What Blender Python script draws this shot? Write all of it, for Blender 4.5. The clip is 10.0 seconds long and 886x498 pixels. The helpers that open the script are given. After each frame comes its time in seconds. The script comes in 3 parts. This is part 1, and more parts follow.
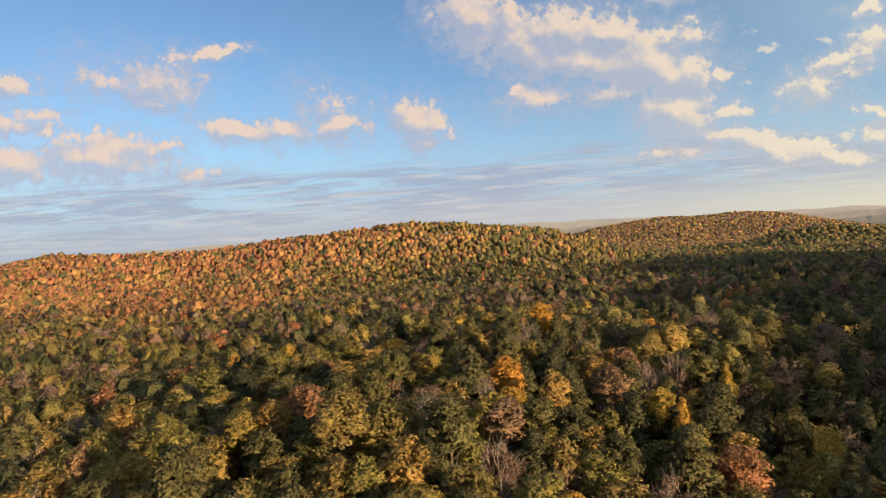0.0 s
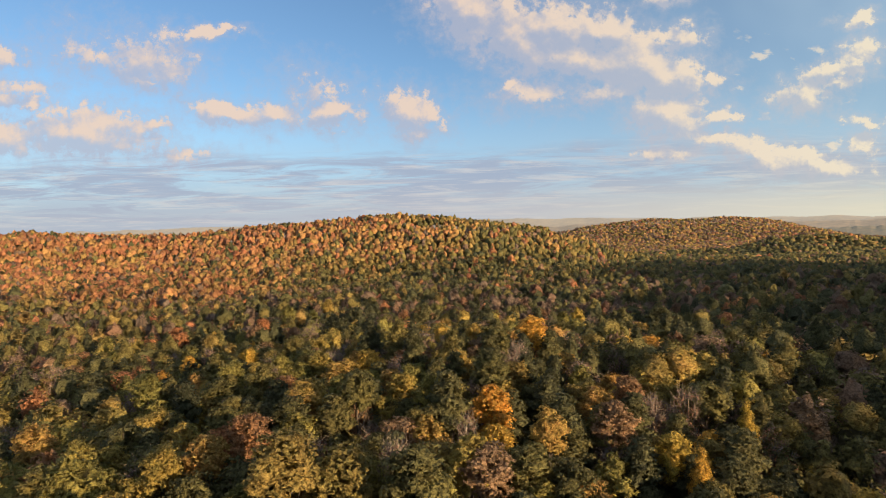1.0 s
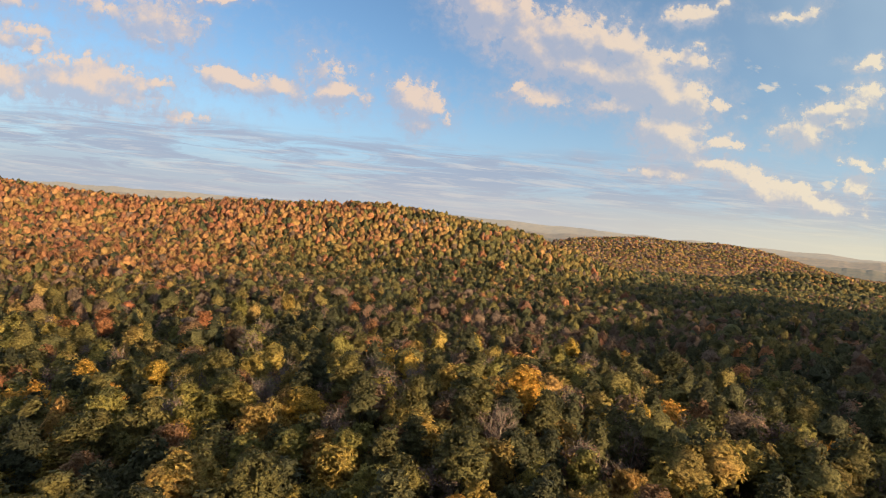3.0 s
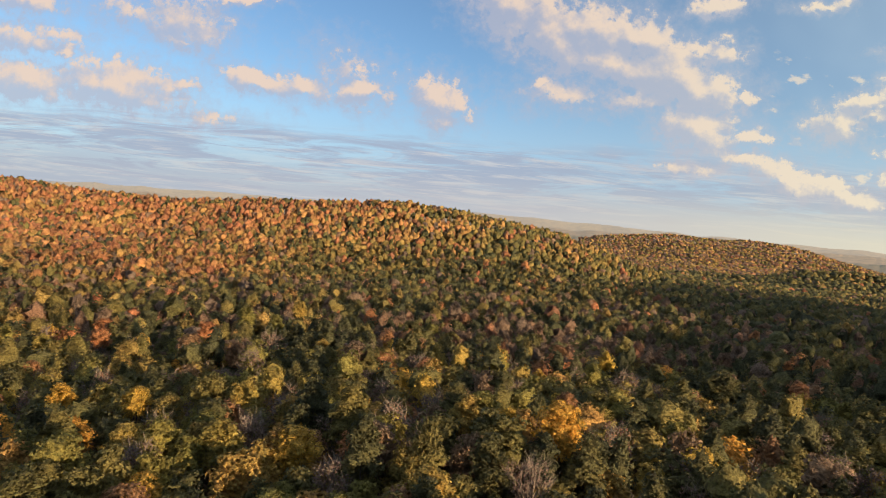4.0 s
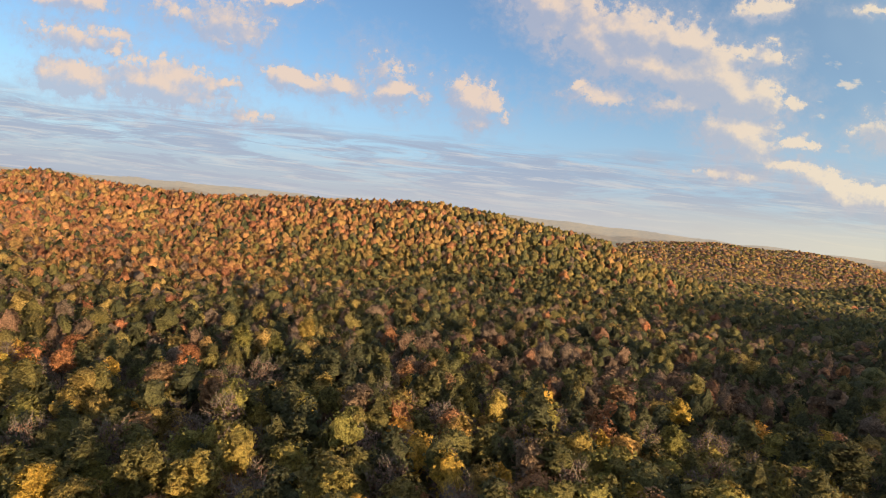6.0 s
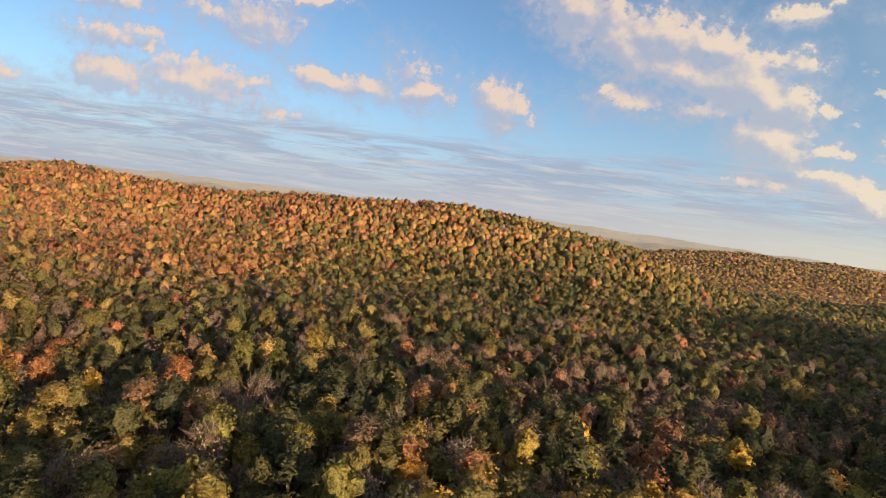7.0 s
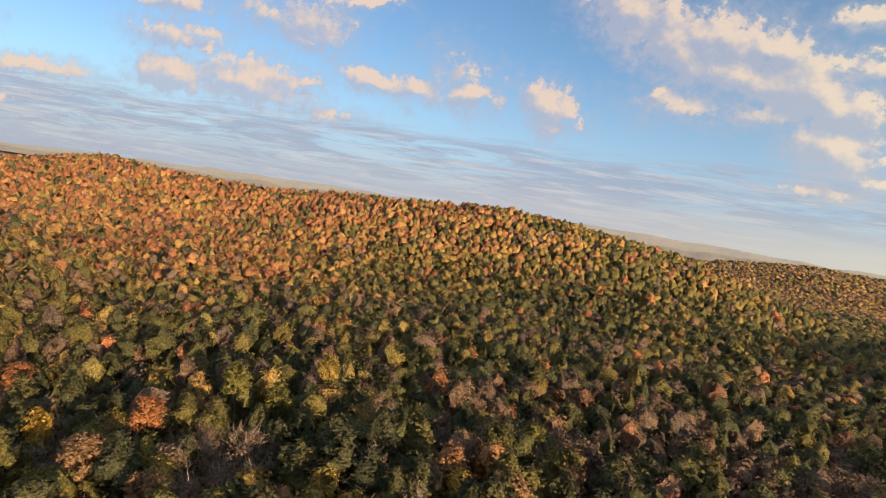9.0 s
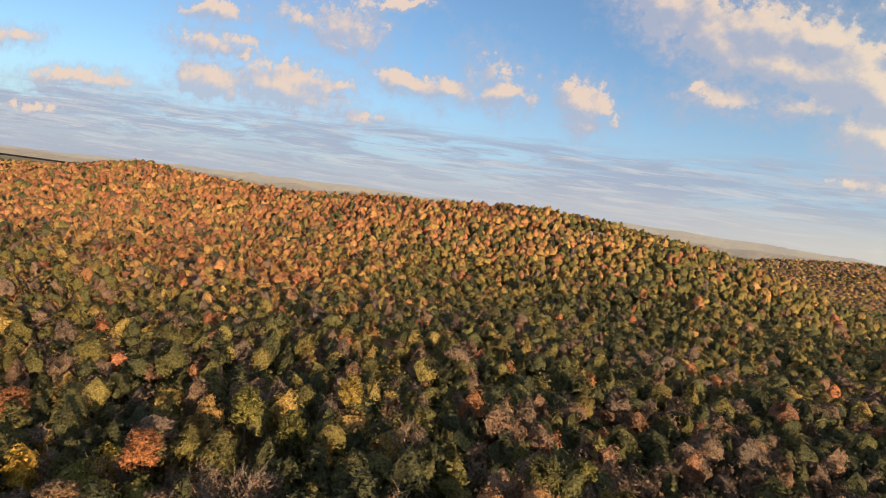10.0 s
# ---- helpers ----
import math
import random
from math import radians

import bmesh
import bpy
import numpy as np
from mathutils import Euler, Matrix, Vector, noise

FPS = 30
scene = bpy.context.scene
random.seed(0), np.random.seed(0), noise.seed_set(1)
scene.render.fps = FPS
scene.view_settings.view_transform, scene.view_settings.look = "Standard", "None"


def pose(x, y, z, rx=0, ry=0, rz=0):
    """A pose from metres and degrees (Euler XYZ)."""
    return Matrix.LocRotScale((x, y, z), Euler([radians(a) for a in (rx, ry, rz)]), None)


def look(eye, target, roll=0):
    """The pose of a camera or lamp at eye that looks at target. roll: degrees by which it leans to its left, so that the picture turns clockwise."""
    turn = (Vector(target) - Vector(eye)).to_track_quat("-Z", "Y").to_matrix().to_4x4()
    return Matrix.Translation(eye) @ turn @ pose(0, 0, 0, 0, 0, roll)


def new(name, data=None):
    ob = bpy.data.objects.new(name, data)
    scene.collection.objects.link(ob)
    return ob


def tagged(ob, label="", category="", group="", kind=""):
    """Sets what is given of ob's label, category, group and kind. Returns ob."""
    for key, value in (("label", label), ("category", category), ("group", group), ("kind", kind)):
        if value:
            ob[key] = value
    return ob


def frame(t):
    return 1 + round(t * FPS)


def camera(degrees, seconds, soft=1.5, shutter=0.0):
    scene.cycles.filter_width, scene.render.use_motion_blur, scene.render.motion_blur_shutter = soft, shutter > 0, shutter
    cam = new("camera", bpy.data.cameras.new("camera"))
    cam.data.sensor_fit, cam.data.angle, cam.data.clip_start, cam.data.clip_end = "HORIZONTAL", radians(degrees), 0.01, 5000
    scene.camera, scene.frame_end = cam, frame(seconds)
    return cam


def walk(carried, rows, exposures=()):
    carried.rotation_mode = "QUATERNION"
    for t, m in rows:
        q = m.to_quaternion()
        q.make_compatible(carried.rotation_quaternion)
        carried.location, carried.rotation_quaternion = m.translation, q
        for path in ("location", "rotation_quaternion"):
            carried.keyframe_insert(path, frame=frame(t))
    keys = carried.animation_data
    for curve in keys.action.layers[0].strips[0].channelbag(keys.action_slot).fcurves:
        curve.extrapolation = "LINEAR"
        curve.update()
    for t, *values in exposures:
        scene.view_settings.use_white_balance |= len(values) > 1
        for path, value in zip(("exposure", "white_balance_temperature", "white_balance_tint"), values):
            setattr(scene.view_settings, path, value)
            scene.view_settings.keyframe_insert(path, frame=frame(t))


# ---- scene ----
cam = camera(75.0, 10.0, soft=0.55)
PATH = [
    (0, (5.029, -1.889, 44.951), (4.629, 8.099, 44.685), -3.67),
    (0.5, (5.249, 6.065, 45.817), (5.067, 16.056, 45.445), -1.60),
    (1, (5.511, 13.882, 46.639), (5.324, 23.872, 46.227), -1.25),
    (1.5, (5.755, 21.494, 47.323), (5.700, 31.483, 46.855), -1.71),
    (2, (6.093, 28.881, 47.941), (6.136, 38.867, 47.427), -0.88),
    (2.5, (6.463, 36.317, 48.585), (6.609, 46.302, 48.057), 2.79),
    (2.7, (6.574, 39.558, 48.885), (6.730, 49.544, 48.378), 4.70),
    (3.8, (7.116, 56.570, 50.388), (6.839, 66.550, 49.812), 5.06),
    (4, (7.096, 59.861, 50.626), (6.707, 69.836, 50.029), 5.06),
    (4.5, (7.065, 67.447, 51.199), (6.569, 77.418, 50.621), 5.15),
    (5, (6.692, 75.048, 51.588), (6.066, 85.012, 51.010), 5.64),
    (5.5, (5.897, 83.089, 51.721), (5.121, 93.040, 51.109), 5.39),
    (5.7, (5.548, 86.504, 51.764), (4.704, 96.449, 51.146), 6.06),
    (6.8, (3.273, 104.621, 51.840), (2.063, 114.525, 51.166), 6.95),
    (7, (2.784, 107.959, 51.862), (1.467, 117.851, 51.208), 7.80),
    (7.5, (1.783, 115.582, 52.017), (0.257, 125.441, 51.336), 6.73),
    (8, (0.790, 122.723, 52.301), (-0.876, 132.560, 51.615), 8.13),
    (8.5, (-0.421, 129.722, 52.718), (-2.339, 139.506, 51.951), 8.18),
    (9, (-1.739, 136.627, 53.106), (-3.790, 146.387, 52.368), 9.23),
    (9.5, (-3.183, 143.611, 53.461), (-5.509, 153.306, 52.695), 10.21),
    (10, (-4.646, 150.458, 53.677), (-7.264, 160.074, 52.856), 8.34),
]
walk(cam, [(t, look(eye, target, roll)) for t, eye, target, roll in PATH])

# ---- light ----
SUN_AZIMUTH, SUN_ELEVATION = 134.0, 13.0         # degrees clockwise from ahead (+y), and above the horizon
view = scene.view_settings
view.exposure = 1.71

SKY_STRENGTH, SKY_TINT = 0.066, (1.0, 1.02, 1.02, 1)
az, el = radians(SUN_AZIMUTH), radians(SUN_ELEVATION)
SUN_WAY = Vector((math.sin(az) * math.cos(el), math.cos(az) * math.cos(el), math.sin(el)))
sun_data = bpy.data.lights.new("sun", "SUN")
sun_data.energy, sun_data.angle, sun_data.color = 4.5, radians(0.8), (1.0, 0.67, 0.38)
sun = new("sun", sun_data)
sun.matrix_world = look((0, 0, 300), Vector((0, 0, 300)) - SUN_WAY)


class Nodes:
    """A short way to write node trees: every call adds a node and returns its output."""

    def __init__(self, tree):
        self.tree = tree

    def add(self, kind, ins=(), out=0, **settings):
        n = self.tree.nodes.new(kind)
        for key, value in settings.items():
            setattr(n, key, value)
        for i, value in (ins.items() if isinstance(ins, dict) else enumerate(ins)):
            if value is None:
                continue
            if isinstance(value, bpy.types.NodeSocket):
                self.tree.links.new(value, n.inputs[i])
            else:
                n.inputs[i].default_value = value
        return n.outputs[out]

    def math(self, op, a, b=None, c=None, clamp=False):
        return self.add("ShaderNodeMath", (a, b, c), operation=op, use_clamp=clamp)

    def vec(self, op, a, b=None, out=0):
        return self.add("ShaderNodeVectorMath", (a, b), out, operation=op)

    def mix(self, fac, a, b, blend="MIX"):
        n = self.tree.nodes.new("ShaderNodeMix")
        n.data_type, n.blend_type, n.clamp_factor = "RGBA", blend, True
        for i, value in ((0, fac), (6, a), (7, b)):
            if isinstance(value, bpy.types.NodeSocket):
                self.tree.links.new(value, n.inputs[i])
            else:
                n.inputs[i].default_value = value
        return n.outputs[2]

    def smooth(self, x, lo, hi, a=0.0, b=1.0):
        return self.add("ShaderNodeMapRange", (x, lo, hi, a, b), interpolation_type="SMOOTHSTEP")

    def noise(self, vector, scale, detail=2.0, rough=0.5, out=0, distortion=0.0):
        return self.add("ShaderNodeTexNoise", {"Vector": vector, "Scale": scale, "Detail": detail, "Roughness": rough, "Distortion": distortion}, out)

    def ramp(self, fac, stops):
        n = self.tree.nodes.new("ShaderNodeValToRGB")
        r = n.color_ramp
        while len(r.elements) < len(stops):
            r.elements.new(0.5)
        for e, (at, colour) in zip(r.elements, stops):
            e.position, e.color = at, (*colour, 1)
        self.tree.links.new(fac, n.inputs[0])
        return n.outputs[0]


# Cumulus in the sky ahead: (across, up, half-length, half-height, tilt in degrees, density); across and up are slopes seen along +y.
CUMULUS_RIGHT = [
    (0.048, 0.354, 0.071, 0.042, -20, 1), (0.124, 0.308, 0.076, 0.037, -20, 0.8), (0.197, 0.328, 0.066, 0.037, -11, 1), (0.263, 0.323, 0.070, 0.032, -16, 1),
    (0.231, 0.279, 0.085, 0.032, -15, 0.9), (0.317, 0.262, 0.093, 0.041, -15, 1), (0.375, 0.239, 0.056, 0.028, -11, 1), (0.274, 0.221, 0.056, 0.014, 5, 0.8),
    (0.367, 0.182, 0.056, 0.030, -10, 1), (0.394, 0.310, 0.029, 0.017, 4, 0.8), (0.447, 0.237, 0.016, 0.011, 5, 0.8), (0.461, 0.133, 0.074, 0.015, -15, 0.8)]
CUMULUS_SUNWARD = [
    (0.547, 0.107, 0.074, 0.018, -17, 1), (0.632, 0.091, 0.055, 0.015, -10, 1), (0.379, 0.121, 0.056, 0.011, 0, 0.6), (0.461, 0.175, 0.020, 0.011, 20, 0.7),
    (0.395, 0.388, 0.045, 0.013, 14, 0.9), (0.556, 0.401, 0.035, 0.009, 14, 0.8), (0.142, 0.225, 0.057, 0.019, 4, 0.5), (0.107, 0.241, 0.014, 0.009, 4, 0.8),
    (0.608, 0.204, 0.037, 0.019, 6, 0.9), (0.655, 0.224, 0.037, 0.011, 16, 0.7), (0.693, 0.268, 0.036, 0.017, 21, 0.9), (0.637, 0.249, 0.036, 0.013, 27, 0.7),
    (0.691, 0.325, 0.029, 0.011, 6, 1), (0.694, 0.165, 0.028, 0.011, -4, 0.8), (0.701, 0.127, 0.023, 0.019, -4, 0.8)]
CUMULUS_MIDDLE = [
    (-0.067, 0.199, 0.037, 0.029, -25, 1), (-0.054, 0.162, 0.029, 0.013, 5, 0.6), (-0.204, 0.195, 0.039, 0.017, 9, 1), (-0.217, 0.231, 0.044, 0.021, -25, 0.4),
    (-0.388, 0.203, 0.060, 0.017, -3, 0.9), (-0.309, 0.204, 0.049, 0.017, 0, 0.6), (-0.514, 0.193, 0.025, 0.009, 4, 0.5), (-0.474, 0.128, 0.051, 0.012, 0, 0.45),
    (-0.418, 0.338, 0.045, 0.008, 4, 0.8)]
CUMULUS_LEFT = [
    (-0.641, 0.178, 0.087, 0.034, 0, 1), (-0.802, 0.171, 0.073, 0.030, 0, 1), (-0.583, 0.149, 0.071, 0.020, 0, 0.6), (-0.531, 0.294, 0.065, 0.039, -15, 0.8),
    (-0.519, 0.261, 0.025, 0.010, 4, 0.7), (-0.613, 0.308, 0.061, 0.024, -5, 0.4), (-0.808, 0.304, 0.062, 0.018, -1, 0.9), (-0.795, 0.246, 0.083, 0.018, -1, 0.7),
    (-0.737, 0.223, 0.017, 0.009, 4, 1), (-1.148, 0.147, 0.113, 0.017, 2, 0.9), (-1.251, 0.074, 0.096, 0.010, 6, 0.5), (-1.317, 0.224, 0.049, 0.012, 4, 0.5)]


def cumulus_group():
    """A node group: the clouds' density where the sky is seen along a slope (u, v)."""
    g = bpy.data.node_groups.new("cumulus", "ShaderNodeTree")
    g.interface.new_socket("place", in_out="INPUT", socket_type="NodeSocketVector")
    g.interface.new_socket("density", in_out="OUTPUT", socket_type="NodeSocketFloat")
    g.interface.new_socket("haze", in_out="OUTPUT", socket_type="NodeSocketFloat")
    g.interface.new_socket("depth", in_out="OUTPUT", socket_type="NodeSocketFloat")
    n = Nodes(g)
    place = n.tree.nodes.new("NodeGroupInput").outputs[0]
    wob = n.add("ShaderNodeTexNoise", {"Vector": place, "Scale": 16.0, "Detail": 6.0, "Roughness": 0.62}, 1)
    wob = n.vec("SUBTRACT", wob, (0.5, 0.5, 0.5))
    wob = n.vec("MULTIPLY", wob, (0.115, 0.075, 0.0))
    bent = n.vec("ADD", place, wob)
    total, step = None, 0
    for u, v, a, b, tilt, dense in CUMULUS_RIGHT + CUMULUS_SUNWARD + CUMULUS_MIDDLE + CUMULUS_LEFT:
        local = n.add("ShaderNodeMapping", (bent, (u, v, 0), (0, 0, radians(tilt)), (a * 1.5, b * 1.55, 1)), vector_type="TEXTURE")
        one = n.math("MULTIPLY", n.math("SUBTRACT", 1.0, n.vec("LENGTH", local, out=1)), dense)
        total = one if total is None else n.math("SMOOTH_MAX", total, one, 0.2)
        step += 1
        if step % 6 == 0:               # each batch waits for the one before it
            bent = n.vec("ADD", bent, n.add("ShaderNodeCombineXYZ", (n.math("MULTIPLY", total, 1e-6), 0.0, 0.0)))
    fine = n.noise(place, 42.0, 9.0, 0.66)
    broad = n.noise(place, 10.0, 3.0, 0.5)
    middle = n.noise(place, 22.0, 4.0, 0.55)
    total = n.math("ADD", total, n.math("MULTIPLY_ADD", broad, 0.8, -0.42))
    heap = n.math("ADD", total, n.math("MULTIPLY_ADD", middle, 1.0, -0.5))
    total = n.math("ADD", total, n.math("MULTIPLY_ADD", fine, 1.9, -1.0))
    # scattered scraps on the sunward side
    parts = n.tree.nodes.new("ShaderNodeSeparateXYZ")
    n.tree.links.new(place, parts.inputs[0])
    pu, pv = parts.outputs[0], parts.outputs[1]
    where = n.math("MULTIPLY", n.math("MULTIPLY", n.smooth(pu, 0.33, 0.5), n.smooth(pv, 0.06, 0.12)), n.smooth(pv, 0.36, 0.26))
    scraps = n.noise(n.vec("MULTIPLY", place, (1.0, 1.7, 1.0)), 22.0, 5.0, 0.55)
    scraps = n.math("MULTIPLY", n.smooth(scraps, 0.58, 0.70), where)
    end = n.tree.nodes.new("NodeGroupOutput")
    g.links.new(n.math("MAXIMUM", n.smooth(total, -0.02, 0.34), n.math("MULTIPLY", scraps, 0.8)), end.inputs[0])
    g.links.new(n.smooth(total, -0.7, 0.4), end.inputs[1])
    g.links.new(n.math("ADD", heap, n.math("MULTIPLY", scraps, 0.5)), end.inputs[2])
    return g


def make_world():
    world = bpy.data.worlds.new("evening_sky")
    scene.world = world
    world.use_nodes = True
    world.node_tree.nodes.clear()
    n = Nodes(world.node_tree)
    way = n.add("ShaderNodeTexCoord", out=0)
    sky = n.add("ShaderNodeTexSky", sky_type="NISHITA", sun_disc=False, sun_elevation=radians(SUN_ELEVATION), sun_rotation=az,
                air_density=1.0, dust_density=1.0, ozone_density=3.2, altitude=200.0)
    split = n.tree.nodes.new("ShaderNodeSeparateXYZ")
    n.tree.links.new(way, split.inputs[0])
    x, y, z = split.outputs
    ahead = n.math("MAXIMUM", n.math("ABSOLUTE", y), 0.05)
    u, v = n.math("DIVIDE", x, ahead), n.math("DIVIDE", z, ahead)
    place = n.add("ShaderNodeCombineXYZ", (u, v, 0.0))
    group = cumulus_group()

    def density(at):
        node = n.tree.nodes.new("ShaderNodeGroup")
        node.node_tree = group
        n.tree.links.new(at, node.inputs[0])
        return node.outputs

    body, haze, depth = density(place)
    _, _, sunward = density(n.vec("ADD", place, n.add("ShaderNodeCombineXYZ", (n.math("MULTIPLY_ADD", depth, 1e-6, 0.012), 0.02, 0.0))))
    up = n.smooth(z, 0.0, 0.03)
    body, haze = n.math("MULTIPLY", body, up), n.math("MULTIPLY", haze, up)
    lit = n.smooth(n.math("SUBTRACT", depth, sunward), -0.24, 0.5)
    # flat layers of cloud low in the sky
    low = n.add("ShaderNodeCombineXYZ", (u, n.math("MULTIPLY", v, 9.0), 0.3))
    streak = n.noise(low, 5.2, 8.0, 0.66, distortion=0.6)
    edge = n.noise(n.add("ShaderNodeCombineXYZ", (u, n.math("MULTIPLY", v, 3.0), 1.7)), 3.0, 5.0, 0.62)
    lift = n.math("ADD", v, n.math("MULTIPLY_ADD", edge, 0.11, -0.055))
    band = n.smooth(lift, 0.150, 0.105)
    layer = n.math("MULTIPLY", n.smooth(streak, 0.34, 0.56), band)
    veil = n.math("MULTIPLY", n.smooth(lift, 0.11, 0.01), 0.7)
    layer = n.math("MAXIMUM", layer, veil)
    glow = n.smooth(u, -0.1, 0.95)
    thin = n.math("MULTIPLY", n.smooth(u, -0.1, 0.8), n.smooth(n.noise(place, 3.0, 3.0, 0.5), 0.1, 0.6))
    tinted = n.mix(1.0, sky, SKY_TINT, "MULTIPLY")
    base = n.vec("SCALE", tinted)
    base.node.inputs[3].default_value = SKY_STRENGTH
    base = n.mix(n.smooth(v, 0.24, 0.04, 0.0, 0.6), base, (0.175, 0.238, 0.33, 1))
    base = n.mix(n.math("MULTIPLY", thin, 0.5), base, (0.215, 0.275, 0.315, 1))
    layer_dark = n.mix(glow, (0.155, 0.178, 0.23, 1), (0.175, 0.20, 0.23, 1))
    layer_light = n.mix(glow, (0.25, 0.245, 0.255, 1), (0.25, 0.255, 0.25, 1))
    flecks = n.smooth(n.noise(n.add("ShaderNodeCombineXYZ", (u, n.math("MULTIPLY", v, 14.0), 2.1)), 7.0, 8.0, 0.68, distortion=0.5), 0.46, 0.66)
    layer_colour = n.mix(flecks, layer_dark, layer_light)
    colour = n.mix(n.math("MULTIPLY", layer, 0.86), base, layer_colour)
    dusk = n.math("MULTIPLY", n.smooth(v, 0.09, 0.005), n.smooth(u, -0.75, 0.75, 0.25, 0.85))
    colour = n.mix(dusk, colour, n.mix(glow, (0.255, 0.24, 0.232, 1), (0.335, 0.31, 0.225, 1)))
    shade = n.mix(glow, (0.19, 0.197, 0.24, 1), (0.235, 0.232, 0.235, 1))
    cloud_lit = n.mix(glow, (0.348, 0.272, 0.22, 1), (0.365, 0.325, 0.245, 1))
    colour = n.mix(n.math("MULTIPLY", haze, 0.5), colour, shade)
    colour = n.mix(n.math("MULTIPLY", body, n.math("MULTIPLY_ADD", lit, 0.42, 0.5)), colour, n.mix(lit, shade, cloud_lit))
    # dense pale cloud added overhead, out of view, as soft fill light on the woods
    high = n.math("MAXIMUM", z, 0.2)
    over = n.add("ShaderNodeCombineXYZ", (n.math("DIVIDE", x, high), n.math("DIVIDE", y, high), 0.0))
    fill_cloud = n.smooth(n.noise(over, 1.6, 7.0, 0.6), 0.38, 0.54)
    fill_cloud = n.math("MULTIPLY", fill_cloud, n.smooth(v, 0.5, 0.75))
    colour = n.mix(n.math("MULTIPLY", fill_cloud, 0.9), colour, (0.33, 0.325, 0.34, 1))
    back = n.add("ShaderNodeBackground", (colour, 0.745))
    out = n.tree.nodes.new("ShaderNodeOutputWorld")
    n.tree.links.new(back, out.inputs[0])


make_world()


# ---- materials ----
def material(name):
    m = bpy.data.materials.new(name)
    m.use_nodes = True
    m.node_tree.nodes.clear()
    return m, Nodes(m.node_tree)


def finish(n, shader):
    out = n.tree.nodes.new("ShaderNodeOutputMaterial")
    n.tree.links.new(shader, out.inputs[0])


AUTUMN = [(0.0, (0.07, 0.08, 0.043)), (0.16, (0.12, 0.125, 0.053)), (0.32, (0.20, 0.178, 0.06)), (0.46, (0.31, 0.23, 0.078)),
          (0.58, (0.42, 0.27, 0.10)), (0.70, (0.42, 0.23, 0.10)), (0.84, (0.37, 0.16, 0.083)), (0.92, (0.22, 0.15, 0.10)), (1.0, (0.165, 0.13, 0.10))]


def leaf_shader(n, colour):
    """Thin leaves in clumps about half a metre wide: one noise gives relief and tone, painted darker in its hollows."""
    co = n.add("ShaderNodeTexCoord", out=3)
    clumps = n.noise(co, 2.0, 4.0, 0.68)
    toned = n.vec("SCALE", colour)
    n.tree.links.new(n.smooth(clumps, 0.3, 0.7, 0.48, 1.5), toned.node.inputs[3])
    bump = n.add("ShaderNodeBump", {"Height": clumps, "Strength": 1.0, "Distance": 0.7})
    flat = n.add("ShaderNodeBsdfPrincipled", {"Base Color": toned, "Roughness": 0.65, "Specular IOR Level": 0.2, "Normal": bump})
    thin = n.add("ShaderNodeBsdfTranslucent", {"Color": toned, "Normal": bump})
    both = n.tree.nodes.new("ShaderNodeMixShader")
    both.inputs[0].default_value = 0.46
    n.tree.links.new(flat, both.inputs[1])
    n.tree.links.new(thin, both.inputs[2])
    return both.outputs[0]


def woods_material():
    """Leaves of joined woods: the hue of each tree is stored with its points."""
    m, n = material("autumn_leaves_of_woods")
    hue = n.add("ShaderNodeAttribute", out=2, attribute_name="hue")
    shade = n.add("ShaderNodeAttribute", out=2, attribute_name="tone")
    geo = n.tree.nodes.new("ShaderNodeNewGeometry")
    island = geo.outputs["Random Per Island"]
    h = n.math("ADD", hue, n.math("MULTIPLY_ADD", island, 0.05, -0.025), clamp=True)
    colour = n.ramp(h, AUTUMN)
    gain = n.math("MULTIPLY", n.math("MULTIPLY_ADD", island, 0.3, 0.85), shade)
    scaled = n.vec("SCALE", colour)
    n.tree.links.new(gain, scaled.node.inputs[3])
    colour = scaled
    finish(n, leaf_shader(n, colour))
    return m


def leaves_material(name, stops):
    """Leaves of single trees: hue by tree, tone by clump."""
    m, n = material(name)
    tree = n.add("ShaderNodeObjectInfo", out=5)
    geo = n.tree.nodes.new("ShaderNodeNewGeometry")
    island = geo.outputs["Random Per Island"]
    co = n.add("ShaderNodeTexCoord", out=3)
    patch = n.noise(co, 0.45, 2.0)
    h = n.math("ADD", tree, n.math("MULTIPLY_ADD", island, 0.16, -0.08))
    h = n.math("ADD", h, n.math("MULTIPLY_ADD", patch, 0.5, -0.25), clamp=True)
    scale = n.tree.nodes.new("ShaderNodeVectorMath")
    scale.operation = "SCALE"
    n.tree.links.new(n.ramp(h, stops), scale.inputs[0])
    n.tree.links.new(n.math("MULTIPLY_ADD", island, 0.4, 0.8), scale.inputs[3])
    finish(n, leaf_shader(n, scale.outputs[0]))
    return m


def bark_material(name, dark, light):
    m, n = material(name)
    co = n.add("ShaderNodeTexCoord", out=3)
    long = n.add("ShaderNodeMapping", (co, (0, 0, 0), (0, 0, 0), (6, 6, 0.8)))
    grain = n.noise(long, 2.0, 5.0, 0.65)
    colour = n.mix(n.smooth(grain, 0.3, 0.7), (*dark, 1), (*light, 1))
    bsdf = n.add("ShaderNodeBsdfPrincipled", {"Base Color": colour, "Roughness": 0.9})
    bump = n.add("ShaderNodeBump", {"Height": grain, "Strength": 0.6, "Distance": 0.03})
    n.tree.links.new(bump, bsdf.node.inputs["Normal"])
    finish(n, bsdf)
    return m


